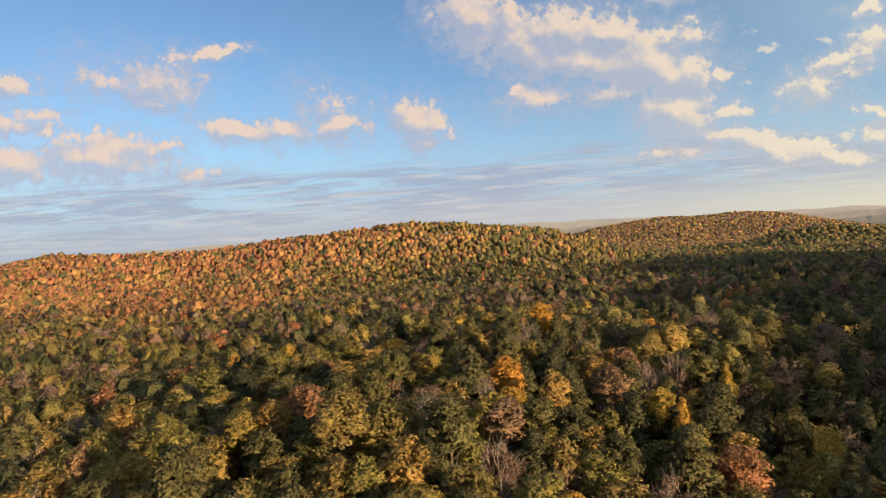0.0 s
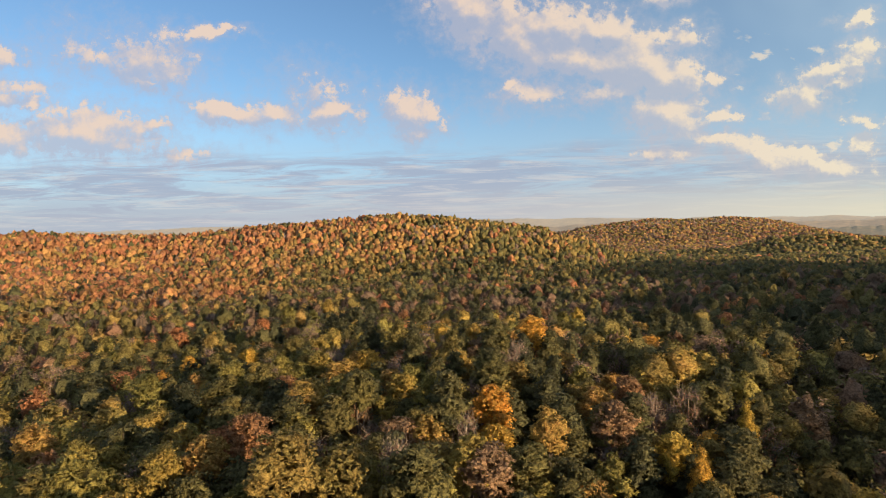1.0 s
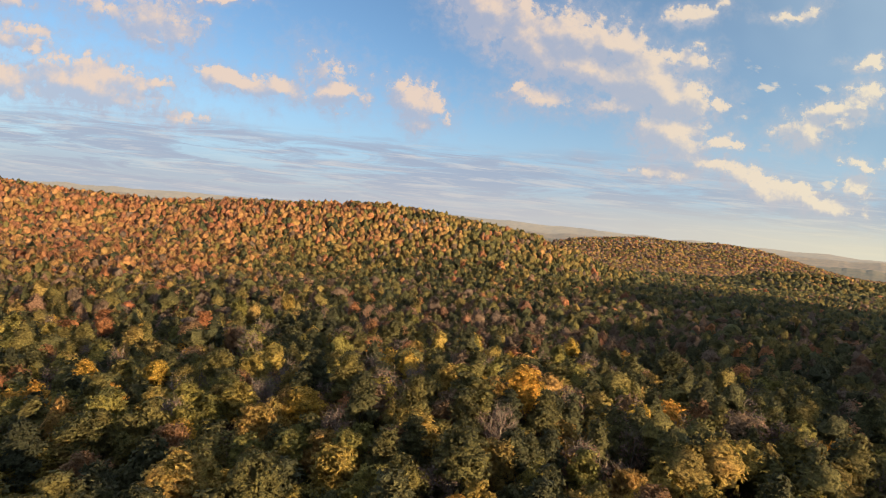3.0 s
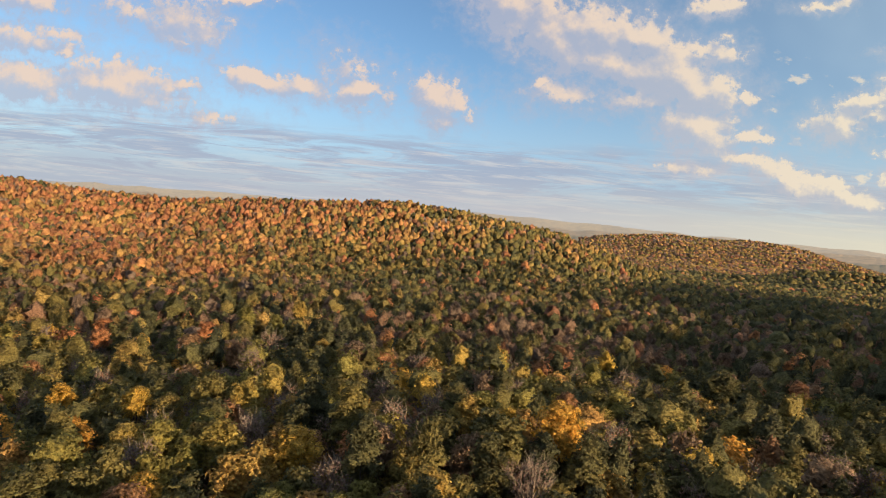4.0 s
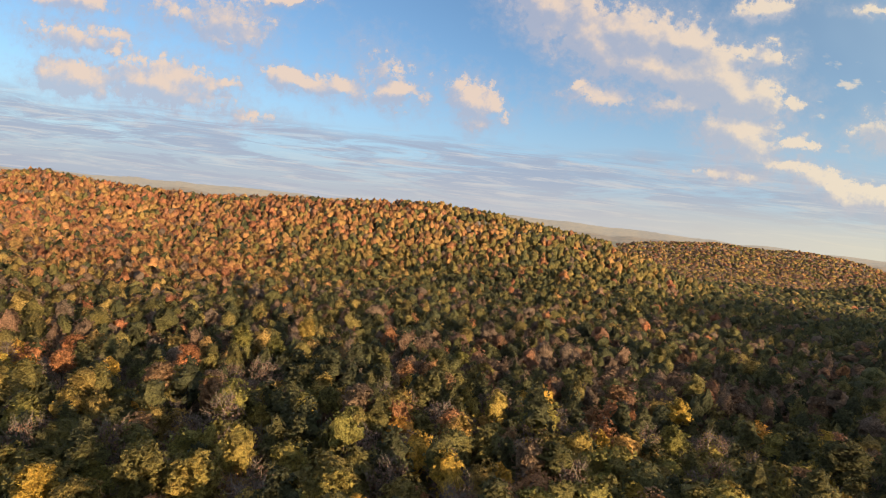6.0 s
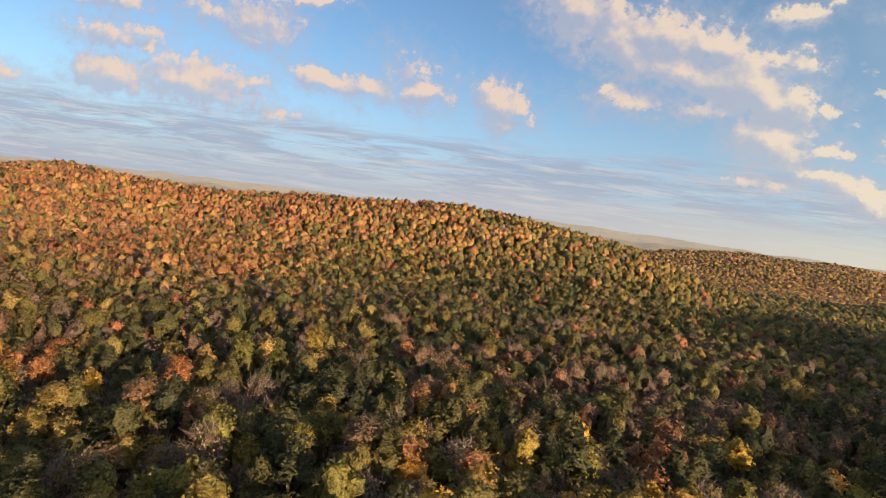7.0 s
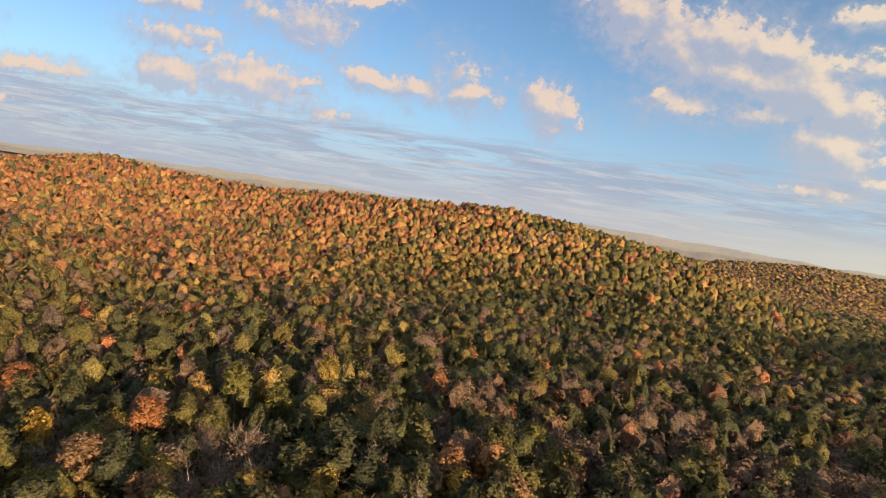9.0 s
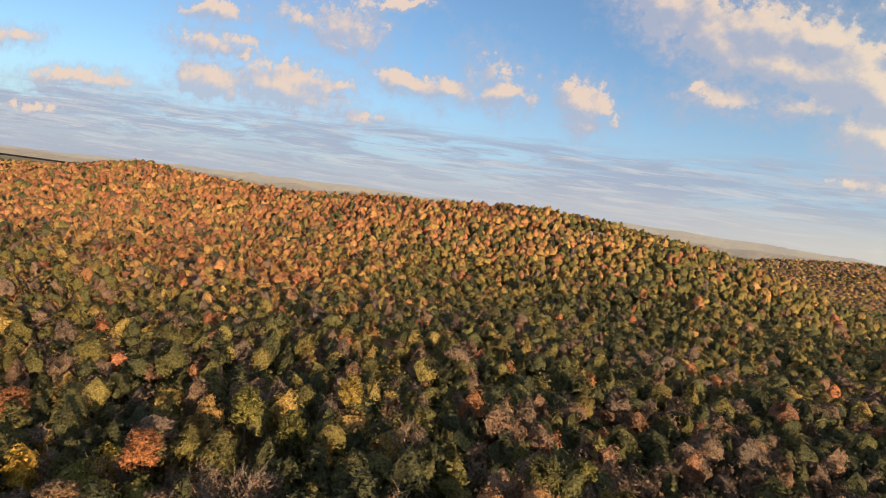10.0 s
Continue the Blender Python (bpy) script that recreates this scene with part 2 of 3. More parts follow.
def ground_material():
    m, n = material("forest_floor")
    co = n.add("ShaderNodeTexCoord", out=3)
    fine = n.noise(co, 1.3, 6.0, 0.7)
    broad = n.noise(co, 0.035, 4.0, 0.6)
    colour = n.ramp(fine, [(0.3, (0.035, 0.03, 0.018)), (0.5, (0.085, 0.062, 0.035)), (0.7, (0.14, 0.095, 0.05))])
    colour = n.mix(n.smooth(broad, 0.4, 0.65), colour, (0.08, 0.08, 0.035, 1))
    bsdf = n.add("ShaderNodeBsdfPrincipled", {"Base Color": colour, "Roughness": 0.95})
    bump = n.add("ShaderNodeBump", {"Height": fine, "Strength": 0.8, "Distance": 0.2})
    n.tree.links.new(bump, bsdf.node.inputs["Normal"])
    finish(n, bsdf)
    return m


WOODS = woods_material()
FLOOR = ground_material()
BARK = bark_material("grey_brown_bark", (0.03, 0.024, 0.018), (0.085, 0.068, 0.05))
PALE_BARK = bark_material("pale_grey_bark", (0.09, 0.076, 0.06), (0.22, 0.185, 0.15))
LEAVES = {
    "oak_tree": leaves_material("olive_oak_leaves", [(0.0, (0.095, 0.098, 0.045)), (0.4, (0.155, 0.15, 0.055)), (0.7, (0.225, 0.195, 0.0625)), (1.0, (0.29, 0.215, 0.0688))]),
    "sweetgum_tree": leaves_material("yellowing_sweetgum_leaves", [(0.0, (0.18, 0.18, 0.056)), (0.4, (0.275, 0.245, 0.068)), (0.75, (0.38, 0.29, 0.08)), (1.0, (0.40, 0.255, 0.086))]),
    "pine_tree": leaves_material("pine_needles", [(0.0, (0.07, 0.08, 0.045)), (0.5, (0.115, 0.118, 0.054)), (1.0, (0.19, 0.17, 0.0575))]),
    "hickory_tree": leaves_material("golden_hickory_leaves", [(0.0, (0.42, 0.33, 0.07)), (0.4, (0.56, 0.37, 0.075)), (0.75, (0.62, 0.385, 0.075)), (1.0, (0.58, 0.31, 0.065))]),
    "maple_tree": leaves_material("rust_maple_leaves", [(0.0, (0.24, 0.18, 0.125)), (0.35, (0.30, 0.20, 0.112)), (0.75, (0.37, 0.205, 0.1)), (1.0, (0.40, 0.185, 0.085))]),
    "bare_tree": leaves_material("thin_brown_leaves", [(0.0, (0.20, 0.15, 0.131)), (0.5, (0.25, 0.165, 0.125)), (1.0, (0.29, 0.165, 0.1))]),
}


# ---- the lie of the land ----
def ridge(x, y, nodes, power=1.7):
    """Height of a ridge above the valley: nodes are (x, y, height, half-width) along its crest."""
    best = np.zeros_like(x)
    for (x0, y0, h0, w0), (x1, y1, h1, w1) in zip(nodes, nodes[1:]):
        dx, dy = x1 - x0, y1 - y0
        s = np.clip(((x - x0) * dx + (y - y0) * dy) / (dx * dx + dy * dy), 0, 1)
        d = np.hypot(x - x0 - s * dx, y - y0 - s * dy)
        h, w = h0 + s * (h1 - h0), w0 + s * (w1 - w0)
        best = np.maximum(best, h * np.exp(-(d / w) ** power))
    return best


MAIN_RIDGE = [(-1100, 560, 24, 170), (-760, 600, 24, 150), (-660, 620, 24, 130), (-560, 635, 30, 120), (-465, 640, 46, 95), (-410, 640, 43, 85), (-340, 640, 41, 80), (-280, 640, 39, 78),
              (-210, 640, 47, 80), (-160, 640, 50, 80), (-115, 640, 54, 80), (-58, 640, 57, 78), (-10, 640, 53, 76), (45, 640, 48, 74), (88, 640, 42, 66), (125, 640, 30, 58),
              (150, 632, 19, 54), (178, 620, 7, 50)]
EAST_HILL = [(230, 1500, 4, 120), (300, 1500, 28, 130), (380, 1500, 47, 150), (510, 1500, 60, 170), (622, 1500, 56, 170), (693, 1500, 60, 170), (770, 1500, 57, 160), (830, 1500, 38, 140), (880, 1500, 20, 120),
             (970, 1500, 9, 110), (1080, 1500, 3, 100)]
DARK_KNOLL = [(430, 900, 6, 60), (500, 900, 23, 60), (570, 900, 25, 65), (640, 900, 20, 70), (780, 890, 14, 80)]
# Added ridge behind right, never in view; its heights are set to shade the valley.
SHADE_RIDGE = [(-62, -496, 31, 90), (146, -280, 40, 90), (215, -208, 56, 90), (257, -165, 70, 90), (294, -127, 86, 90), (330, -89, 92, 90), (354, -64, 100, 90), (412, -4, 108, 90), (462, 46, 104, 80), (493, 79, 127, 80), (542, 129, 132, 90), (632, 223, 130, 100), (715, 309, 66, 90), (806, 403, 4, 80)]
SWELLS = [(-20, 70, 9.3), (50, 80, -1.8), (-60, 140, 1.2), (10, 140, 12.3), (80, 150, 8.9), (-100, 230, -1.2), (-20, 230, 5.4), (60, 230, 0.9), (140, 250, 2.0), (-170, 330, -6.9),
          (-80, 330, 1.8), (10, 330, 3.8), (110, 340, 0.1), (210, 330, 9.6), (-120, 420, -5.6), (0, 430, -2.9), (110, 440, 2.4)]    # middle and height of low rises and hollows


def canopy(x, y):
    """Mean height of the tree tops."""
    x, y = np.asarray(x, float), np.asarray(y, float)
    h = 9.0 - 14 / (1 + np.exp(np.clip((760 - y) / 110, -40, 40)))
    for sx, sy, rise in SWELLS:
        h = h + rise * np.exp(-((x - sx) ** 2 + (y - sy) ** 2) / 55.0 ** 2)
    h = h + ridge(x, y, MAIN_RIDGE) + ridge(x, y, EAST_HILL) + ridge(x, y, DARK_KNOLL) + ridge(x, y, SHADE_RIDGE)
    return h + 1.3 * np.sin(x / 37 + 1.3 * np.sin(y / 63)) * np.sin(y / 41 + 0.7)


TREE = 17.0


def land(x, y):
    return canopy(x, y) - TREE


def mesh_from(name, verts, tris, mats, floats=(), normals=None):
    me = bpy.data.meshes.new(name)
    me.vertices.add(len(verts))
    me.vertices.foreach_set("co", np.asarray(verts, np.float32).ravel())
    me.loops.add(3 * len(tris))
    me.loops.foreach_set("vertex_index", np.asarray(tris, np.int32).ravel())
    me.polygons.add(len(tris))
    me.polygons.foreach_set("loop_start", np.arange(0, 3 * len(tris), 3, dtype=np.int32))
    for key, values in floats:
        me.attributes.new(key, "FLOAT", "POINT").data.foreach_set("value", np.asarray(values, np.float32))
    for m in mats:
        me.materials.append(m)
    me.polygons.foreach_set("use_smooth", np.ones(len(tris), bool))
    me.update(calc_edges=True)
    if normals is not None:
        soft = normals / (np.linalg.norm(normals, axis=1)[:, None] + 1e-9)
        me.attributes.new("custom_normal", "FLOAT_VECTOR", "POINT").data.foreach_set("vector", np.asarray(soft, np.float32).ravel())
    return me


def build_ground():
    s = np.linspace(-1, 1, 241)
    xs = np.sign(s) * (900 * np.abs(s) + 3900 * np.abs(s) ** 4)
    r = np.linspace(0, 1, 261)
    ys = -900 + 1900 * r + 3800 * r ** 4
    gx, gy = np.meshgrid(xs, ys)
    gz = land(gx, gy)
    verts = np.stack([gx.ravel(), gy.ravel(), gz.ravel()], 1)
    i = np.arange((len(ys) - 1) * len(xs)).reshape(len(ys) - 1, len(xs))[:, :-1].ravel()
    a, b, c, d = i, i + 1, i + 1 + len(xs), i + len(xs)
    tris = np.concatenate([np.stack([a, b, c], 1), np.stack([a, c, d], 1)])
    me = mesh_from("ground", verts, tris, [FLOOR])
    me.polygons.foreach_set("use_smooth", np.ones(len(tris), bool))
    tagged(new("ground", me), "leaf-strewn brown forest floor rolling up into wooded hills", "ground", kind="structure")


build_ground()


def distance_material(name, dark, light, haze_dim, haze_bright):
    """Wooded land miles off: the evening haze over it is painted in as a faint glow."""
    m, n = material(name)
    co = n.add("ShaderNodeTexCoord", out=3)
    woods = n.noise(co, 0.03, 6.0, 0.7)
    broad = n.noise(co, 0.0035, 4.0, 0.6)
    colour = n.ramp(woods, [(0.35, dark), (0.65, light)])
    veil = n.mix(n.smooth(broad, 0.35, 0.65), (*haze_dim, 1), (*haze_bright, 1))
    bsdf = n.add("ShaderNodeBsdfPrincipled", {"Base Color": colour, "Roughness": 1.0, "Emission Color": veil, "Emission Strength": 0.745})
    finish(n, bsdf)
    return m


# Painted haze: the farther the ridge, the stronger its glow.
FAR_HAZE_GLOW = distance_material("far_ridge_haze_glow", (0.03, 0.03, 0.022), (0.07, 0.055, 0.03), (0.115, 0.105, 0.09), (0.142, 0.122, 0.095))
MID_HAZE_GLOW = distance_material("hills_haze_glow", (0.035, 0.032, 0.022), (0.11, 0.075, 0.035), (0.07, 0.064, 0.055), (0.09, 0.078, 0.06))
NEAR_HAZE_GLOW = distance_material("woods_haze_glow", (0.03, 0.035, 0.02), (0.09, 0.07, 0.035), (0.034, 0.036, 0.032), (0.046, 0.044, 0.036))


def far_ridge(nodes, depth, rough, seed, mat, label):
    """A low wooded ridge on the skyline: a bank that rises to an uneven crest and falls away behind."""
    rng = np.random.default_rng(seed)
    crest = []
    for (x0, y0, h0), (x1, y1, h1) in zip(nodes, nodes[1:]):
        for f in np.linspace(0, 1, 90, endpoint=False):
            crest.append((x0 + f * (x1 - x0), y0 + f * (y1 - y0), h0 + f * (h1 - h0)))
    crest = np.array(crest)
    crest[:, 2] += np.interp(np.arange(len(crest)), np.arange(0, len(crest), 9), rng.normal(size=len(np.arange(0, len(crest), 9)))) * rough + rng.normal(size=len(crest)) * 0.8
    away = crest[:, :2] / np.linalg.norm(crest[:, :2], axis=1)[:, None]
    rows = []
    for f, h in ((-1.0, 0.0), (-0.7, 0.3), (-0.4, 0.68), (-0.15, 0.93), (0.0, 1.0), (0.4, 0.4), (0.7, 0.0)):
        z = -14 + h * (crest[:, 2] + 14) + (rng.normal(size=len(crest)) * 0.7 if 0 < h < 1 else 0)
        rows.append(np.column_stack([crest[:, :2] + away * f * depth, z]))
    w = len(crest)
    verts = np.concatenate(rows)
    i = (np.arange(len(rows) - 1)[:, None] * w + np.arange(w - 1)).ravel()
    tris = np.concatenate([np.stack([i, i + 1, i + 1 + w], 1), np.stack([i, i + 1 + w, i + w], 1)])
    me = mesh_from("backdrop", verts, tris, [mat])
    me.polygons.foreach_set("use_smooth", np.ones(len(tris), bool))
    tagged(new("backdrop", me), label, "hills", kind="structure")


far_ridge([(-4100, 900, -6), (-3300, 2500, 4), (-2700, 3200, 34), (-2000, 3700, 60), (-700, 4150, 76), (600, 4200, 80), (1900, 3800, 58), (3300, 2900, 44), (4200, 1500, 36)], 420, 5, 3, FAR_HAZE_GLOW,
          "long low wooded ridge on the horizon, evening haze painted on as faint glow")
far_ridge([(-3400, 1500, -8), (-2300, 2600, 14), (-900, 3150, 34), (400, 3250, 30), (1300, 2950, 38), (2100, 2500, 28), (2900, 1700, 20)], 380, 5, 4, MID_HAZE_GLOW, "wooded hills beyond the valley, haze painted on as faint glow")
far_ridge([(150, 2350, 8), (700, 2300, 10), (1250, 2050, 14), (1800, 1650, 12), (2300, 1100, 10)], 300, 4, 6, NEAR_HAZE_GLOW, "low wooded rise across the far side of the valley")


# ---- trees ----
def sprays(rng, lobes, count, size, stretch=1.0, outward=0.7):
    """Leaf sprays over the lobes (x, y, z, radius, flatness): points and triangles, three points a spray."""
    lobes = np.asarray(lobes, float)
    weight = lobes[:, 3] ** 2
    pick = rng.choice(len(lobes), count, p=weight / weight.sum())
    n = rng.normal(size=(count, 3))
    n[:, 2] = np.where(n[:, 2] < -0.3, -n[:, 2], n[:, 2])
    n /= np.linalg.norm(n, axis=1)[:, None]
    rad = lobes[pick, 3] * rng.uniform(0.74, 1.2, count)
    at = lobes[pick, :3] + n * rad[:, None] * np.stack([np.ones(count), np.ones(count), lobes[pick, 4]], 1)
    face = n * outward + rng.normal(size=(count, 3)) * 0.45 + np.array([0, 0, 0.1])
    face /= np.linalg.norm(face, axis=1)[:, None]
    side = np.cross(np.array([0, 0, 1.0]) + rng.normal(size=(count, 3)) * 0.7, face)
    side /= np.linalg.norm(side, axis=1)[:, None]
    other = np.cross(face, side)
    s = size * rng.uniform(0.65, 1.4, count)[:, None]
    p = np.stack([at - side * s * stretch - other * s * 0.6, at + side * s * rng.uniform(0.5, 1.1, (count, 1)) - other * s * 0.7, at + other * s * 1.2 * stretch], 1)
    return p.reshape(-1, 3), np.arange(3 * count).reshape(-1, 3)


def icosphere(level):
    bm = bmesh.new()
    bmesh.ops.create_icosphere(bm, subdivisions=level, radius=1.0)
    v = np.array([p.co[:] for p in bm.verts])
    t = np.array([[q.index for q in f.verts] for f in bm.faces])
    bm.free()
    return v, t


ICO = {2: icosphere(2), 3: icosphere(3)}


def dome(rng, lobes, level, low=-0.5):
    """The leafy hull of a crown: one closed surface over all its lobes, open below where the branches go in."""
    lobes = np.asarray(lobes, float)
    v, t = ICO[level]
    middle = np.array([np.mean(lobes[:, 0]), np.mean(lobes[:, 1]), np.mean(lobes[:, 2]) - 0.6])
    reach = np.full(len(v), 0.8)
    for x, y, z, r, _ in lobes:
        c = np.array([x, y, z]) - middle
        along = v @ c
        inside = r * r - (c @ c - along ** 2)
        reach = np.where(inside > 0, np.maximum(reach, along + np.sqrt(np.maximum(inside, 0))), reach)
    reach *= rng.uniform(0.84, 1.1, len(v))
    return v * reach[:, None] + middle, t[np.mean(v[t][:, :, 2], axis=1) > low]


def join(*pieces):
    pts, tris, at = [], [], 0
    for v, t in pieces:
        pts.append(v), tris.append(t + at)
        at += len(v)
    return np.concatenate(pts), np.concatenate(tris)


def tube(path, sides=6):
    """A tapered limb along (x, y, z, radius) stations."""
    path = np.asarray(path, float)
    pts, tris = [], []
    a = np.arange(sides) * 2 * math.pi / sides
    for k, (x, y, z, r) in enumerate(path):
        d = path[min(k + 1, len(path) - 1), :3] - path[max(k - 1, 0), :3]
        d /= np.linalg.norm(d) + 1e-9
        u = np.cross(d, (0.3, 0.9, 0.1) if abs(d[2]) > 0.8 else (0, 0, 1))
        u /= np.linalg.norm(u)
        w = np.cross(d, u)
        pts.append(np.array([x, y, z]) + r * (np.cos(a)[:, None] * u + np.sin(a)[:, None] * w))
    for k in range(len(path) - 1):
        for i in range(sides):
            j = (i + 1) % sides
            p, q, s, t = k * sides + i, k * sides + j, (k + 1) * sides + j, (k + 1) * sides + i
            tris += [(p, q, s), (p, s, t)]
    return np.concatenate(pts), np.array(tris)


def crown_lobes(rng, kind):
    """Lobes of a crown (x, y, z, radius, flatness) on a tree whose top is about 17 m up."""
    lobes = []
    if kind == "pine_tree":
        for k in range(14):
            f = k / 13
            reach = (1 - f ** 1.6) * 2.6 + 0.25
            a = k * 2.4 + rng.uniform(-0.5, 0.5)
            lobes.append((reach * math.cos(a) * 0.8, reach * math.sin(a) * 0.8, 6.6 + 9.2 * f, 1.55 - 0.45 * f, 0.75))
        lobes.append((0, 0, 10.5, 2.0, 1.8))
    elif kind == "poplar":
        for k in range(9):
            f = k / 8
            a = k * 2.4
            lobes.append((0.9 * math.cos(a) * (1 - f), 0.9 * math.sin(a) * (1 - f), 6.5 + 10.2 * f, 2.0 - 1.4 * f, 1.1))
    else:
        wide, low, n = {"oak_tree": (3.1, 6.6, 40), "sweetgum_tree": (2.7, 6.2, 36), "hickory_tree": (2.7, 6.0, 36), "maple_tree": (2.9, 6.6, 38), "bare_tree": (2.7, 7.0, 16)}[kind]
        middle, half = (16.4 + low) / 2, (16.4 - low) / 2 - 0.6
        for k in range(n):
            up = 1.75 * (k + 0.5) / n - 0.75
            reach = wide * math.sqrt(max(0.0, 1 - up * up)) * rng.uniform(0.78, 1.12)
            a = k * 2.399 + rng.uniform(-0.5, 0.5)
            lobes.append((reach * math.cos(a) * 0.8, reach * math.sin(a) * 0.8, middle + half * up * rng.uniform(0.9, 1.05) + rng.uniform(-0.3, 0.3), rng.uniform(0.62, 1.15), 0.95))
        lobes.append((0, 0, middle, 2.1, 1.3))
    return lobes


def soft_normals(rng, pts, lobes, loose=0.22):
    """Directions in which the leaf mass faces: out of its lobe and out of the crown."""
    lobes = np.asarray(lobes, float)
    pts = np.asarray(pts, float)
    gap = np.stack([np.linalg.norm((pts - q[:3]) / np.array([1, 1, q[4]]), axis=1) - q[3] for q in lobes], 1)
    near = lobes[np.argmin(np.abs(gap), axis=1), :3]
    middle = np.array([0, 0, np.mean(lobes[:, 2]) - 1.5])
    one, two = pts - near, (pts - middle) * np.array([1, 1, 0.8])
    one /= np.linalg.norm(one, axis=1)[:, None] + 1e-9
    two /= np.linalg.norm(two, axis=1)[:, None] + 1e-9
    return one * 0.6 + two * 0.5 + np.array([0, 0, 0.25]) + rng.normal(size=pts.shape) * loose


def trunk_of(rng, kind, lobes, limbs=True):
    """A tapered trunk with a limb to each lobe of the crown."""
    top = 15.6
    lean = rng.uniform(-0.5, 0.5, 2)
    spine = [(lean[0] * f * f, lean[1] * f * f, -0.6 + (top + 0.6) * f, 0.30 * (1 - f) ** 0.8 + 0.03) for f in np.linspace(0, 1, 6 if limbs else 3)]
    pieces = [tube(spine, 6 if limbs else 4)]
    for x, y, z, r, _ in lobes[::2] if limbs else lobes[::7]:
        z0 = max(4.6, z - 1.6 - 0.4 * math.hypot(x, y))
        f = (z0 + 0.6) / (top + 0.6)
        x0, y0 = lean[0] * f * f, lean[1] * f * f
        mid = ((x0 + x) / 2, (y0 + y) / 2, z0 + (z - z0) * 0.35, 0.07)
        end = (x * 0.95, y * 0.95, z + 0.2 * r, 0.02)
        pieces.append(tube([(x0, y0, z0, 0.11), mid, end] if limbs else [(x0, y0, z0, 0.11), end], 3))
    return join(*pieces)


def twigs(rng, lobes, count):
    """Bare twigs that fan out of the lobes, thin blades of wood."""
    pts, tris = [], []
    for k in range(count):
        x, y, z, r, _ = lobes[rng.integers(len(lobes))]
        d = rng.normal(size=3) * 0.6 + np.array([x * 0.25, y * 0.25, 1.0])
        d /= np.linalg.norm(d)
        s = np.cross(d, rng.normal(size=3))
        s *= 0.035 / np.linalg.norm(s)
        a = np.array([x, y, z]) + rng.normal(size=3) * r * 0.4
        b = a + d * rng.uniform(1.0, 2.6)
        pts += [a - s, a + s, b]
        tris.append((3 * k, 3 * k + 1, 3 * k + 2))
    return np.array(pts), np.array(tris)


WOOD = {"oak_tree": BARK, "sweetgum_tree": BARK, "pine_tree": BARK, "hickory_tree": BARK, "maple_tree": BARK, "bare_tree": PALE_BARK}
LABELS = {
    "oak_tree": "olive-green oak with a broad lumpy crown turning yellow",
    "sweetgum_tree": "yellow-green sweetgum with a dense rounded crown",
    "pine_tree": "tall dark green pine with tufted layered boughs",
    "hickory_tree": "golden yellow hickory in full autumn colour",
    "maple_tree": "rust-orange maple with a rounded autumn crown",
    "bare_tree": "nearly leafless grey tree with thin upright branches",
}
RNG = np.random.default_rng(11)


def prototypes():
    """Meshes of the single trees: for each kind several (trunk and crown, then plainer ones for trees farther off)."""
    made = {}
    for kind in LABELS:
        made[kind] = []
        for k in range(4):
            shape = "poplar" if kind == "hickory_tree" and k == 3 else kind
            lobes = crown_lobes(RNG, shape)
            wood, plain = trunk_of(RNG, kind, lobes), trunk_of(RNG, kind, lobes, False)
            if kind == "bare_tree":
                wood, plain = join(wood, twigs(RNG, lobes, 420)), join(plain, twigs(RNG, lobes, 260))
                fine, coarse = sprays(RNG, lobes, 800, 0.13), sprays(RNG, lobes, 420, 0.18)
            else:
                long = 1.35 if kind == "pine_tree" else 1.0
                fine = join(dome(RNG, [(x, y, z, 0.72 * r, q) for x, y, z, r, q in lobes], 3, -0.8), sprays(RNG, lobes, 1900, 0.21, long))
                coarse = join(dome(RNG, [(x, y, z, 0.84 * r, q) for x, y, z, r, q in lobes], 2, -0.7), sprays(RNG, lobes, 440, 0.3, long))
            made[kind].append([mesh_from("trunk", *wood, [WOOD[kind]]), mesh_from("crown", *fine, [LEAVES[kind]], normals=soft_normals(RNG, fine[0], lobes)),
                               mesh_from("trunk", *plain, [WOOD[kind]]), mesh_from("crown", *coarse, [LEAVES[kind]], normals=soft_normals(RNG, coarse[0], lobes))])
    return made


PROTOS = prototypes()
COUNT = {kind: 0 for kind in LABELS}


def plant(kind, x, y, foot, top, wide=1.0, deep=1.0, fine=True, k=0, turn=0.0):
    """One tree: an Empty at its foot, trunk and crown as its parts; top is the height of its crown's tip, wide and deep scale the crown."""
    root = new(kind)
    root.empty_display_size = 0.5
    root.matrix_basis = pose(x, y, foot, 0, 0, turn)
    tagged(root, LABELS[kind], "tree", "trees of the forest")
    wood, leaves = PROTOS[kind][k % 4][:2] if fine else PROTOS[kind][k % 4][2:]
    trunk, crown = new("trunk", wood), new("crown", leaves)
    trunk.parent = crown.parent = root
    girth = wide if kind == "bare_tree" else 0.9 * wide
    trunk.matrix_basis = Matrix.Diagonal((girth, girth, (top - foot) / 17.3, 1))
    if kind == "bare_tree":
        crown.matrix_basis = trunk.matrix_basis
    else:
        crown.matrix_basis = pose(0, 0, top - foot - 17.2 * deep) @ Matrix.Diagonal((wide, wide, deep, 1))
    COUNT[kind] += 1
    return root


def spots(x0, x1, y0, y1, step, rng):
    """Uneven staggered places over a rectangle."""
    nx, ny = int((x1 - x0) / step), int((y1 - y0) / (step * 0.87))
    gx, gy = np.meshgrid(np.arange(nx), np.arange(ny))
    x = x0 + (gx + 0.5 * (gy % 2)) * step + rng.uniform(-0.46, 0.46, gx.shape) * step
    y = y0 + gy * step * 0.87 + rng.uniform(-0.46, 0.46, gx.shape) * step
    return x.ravel(), y.ravel()


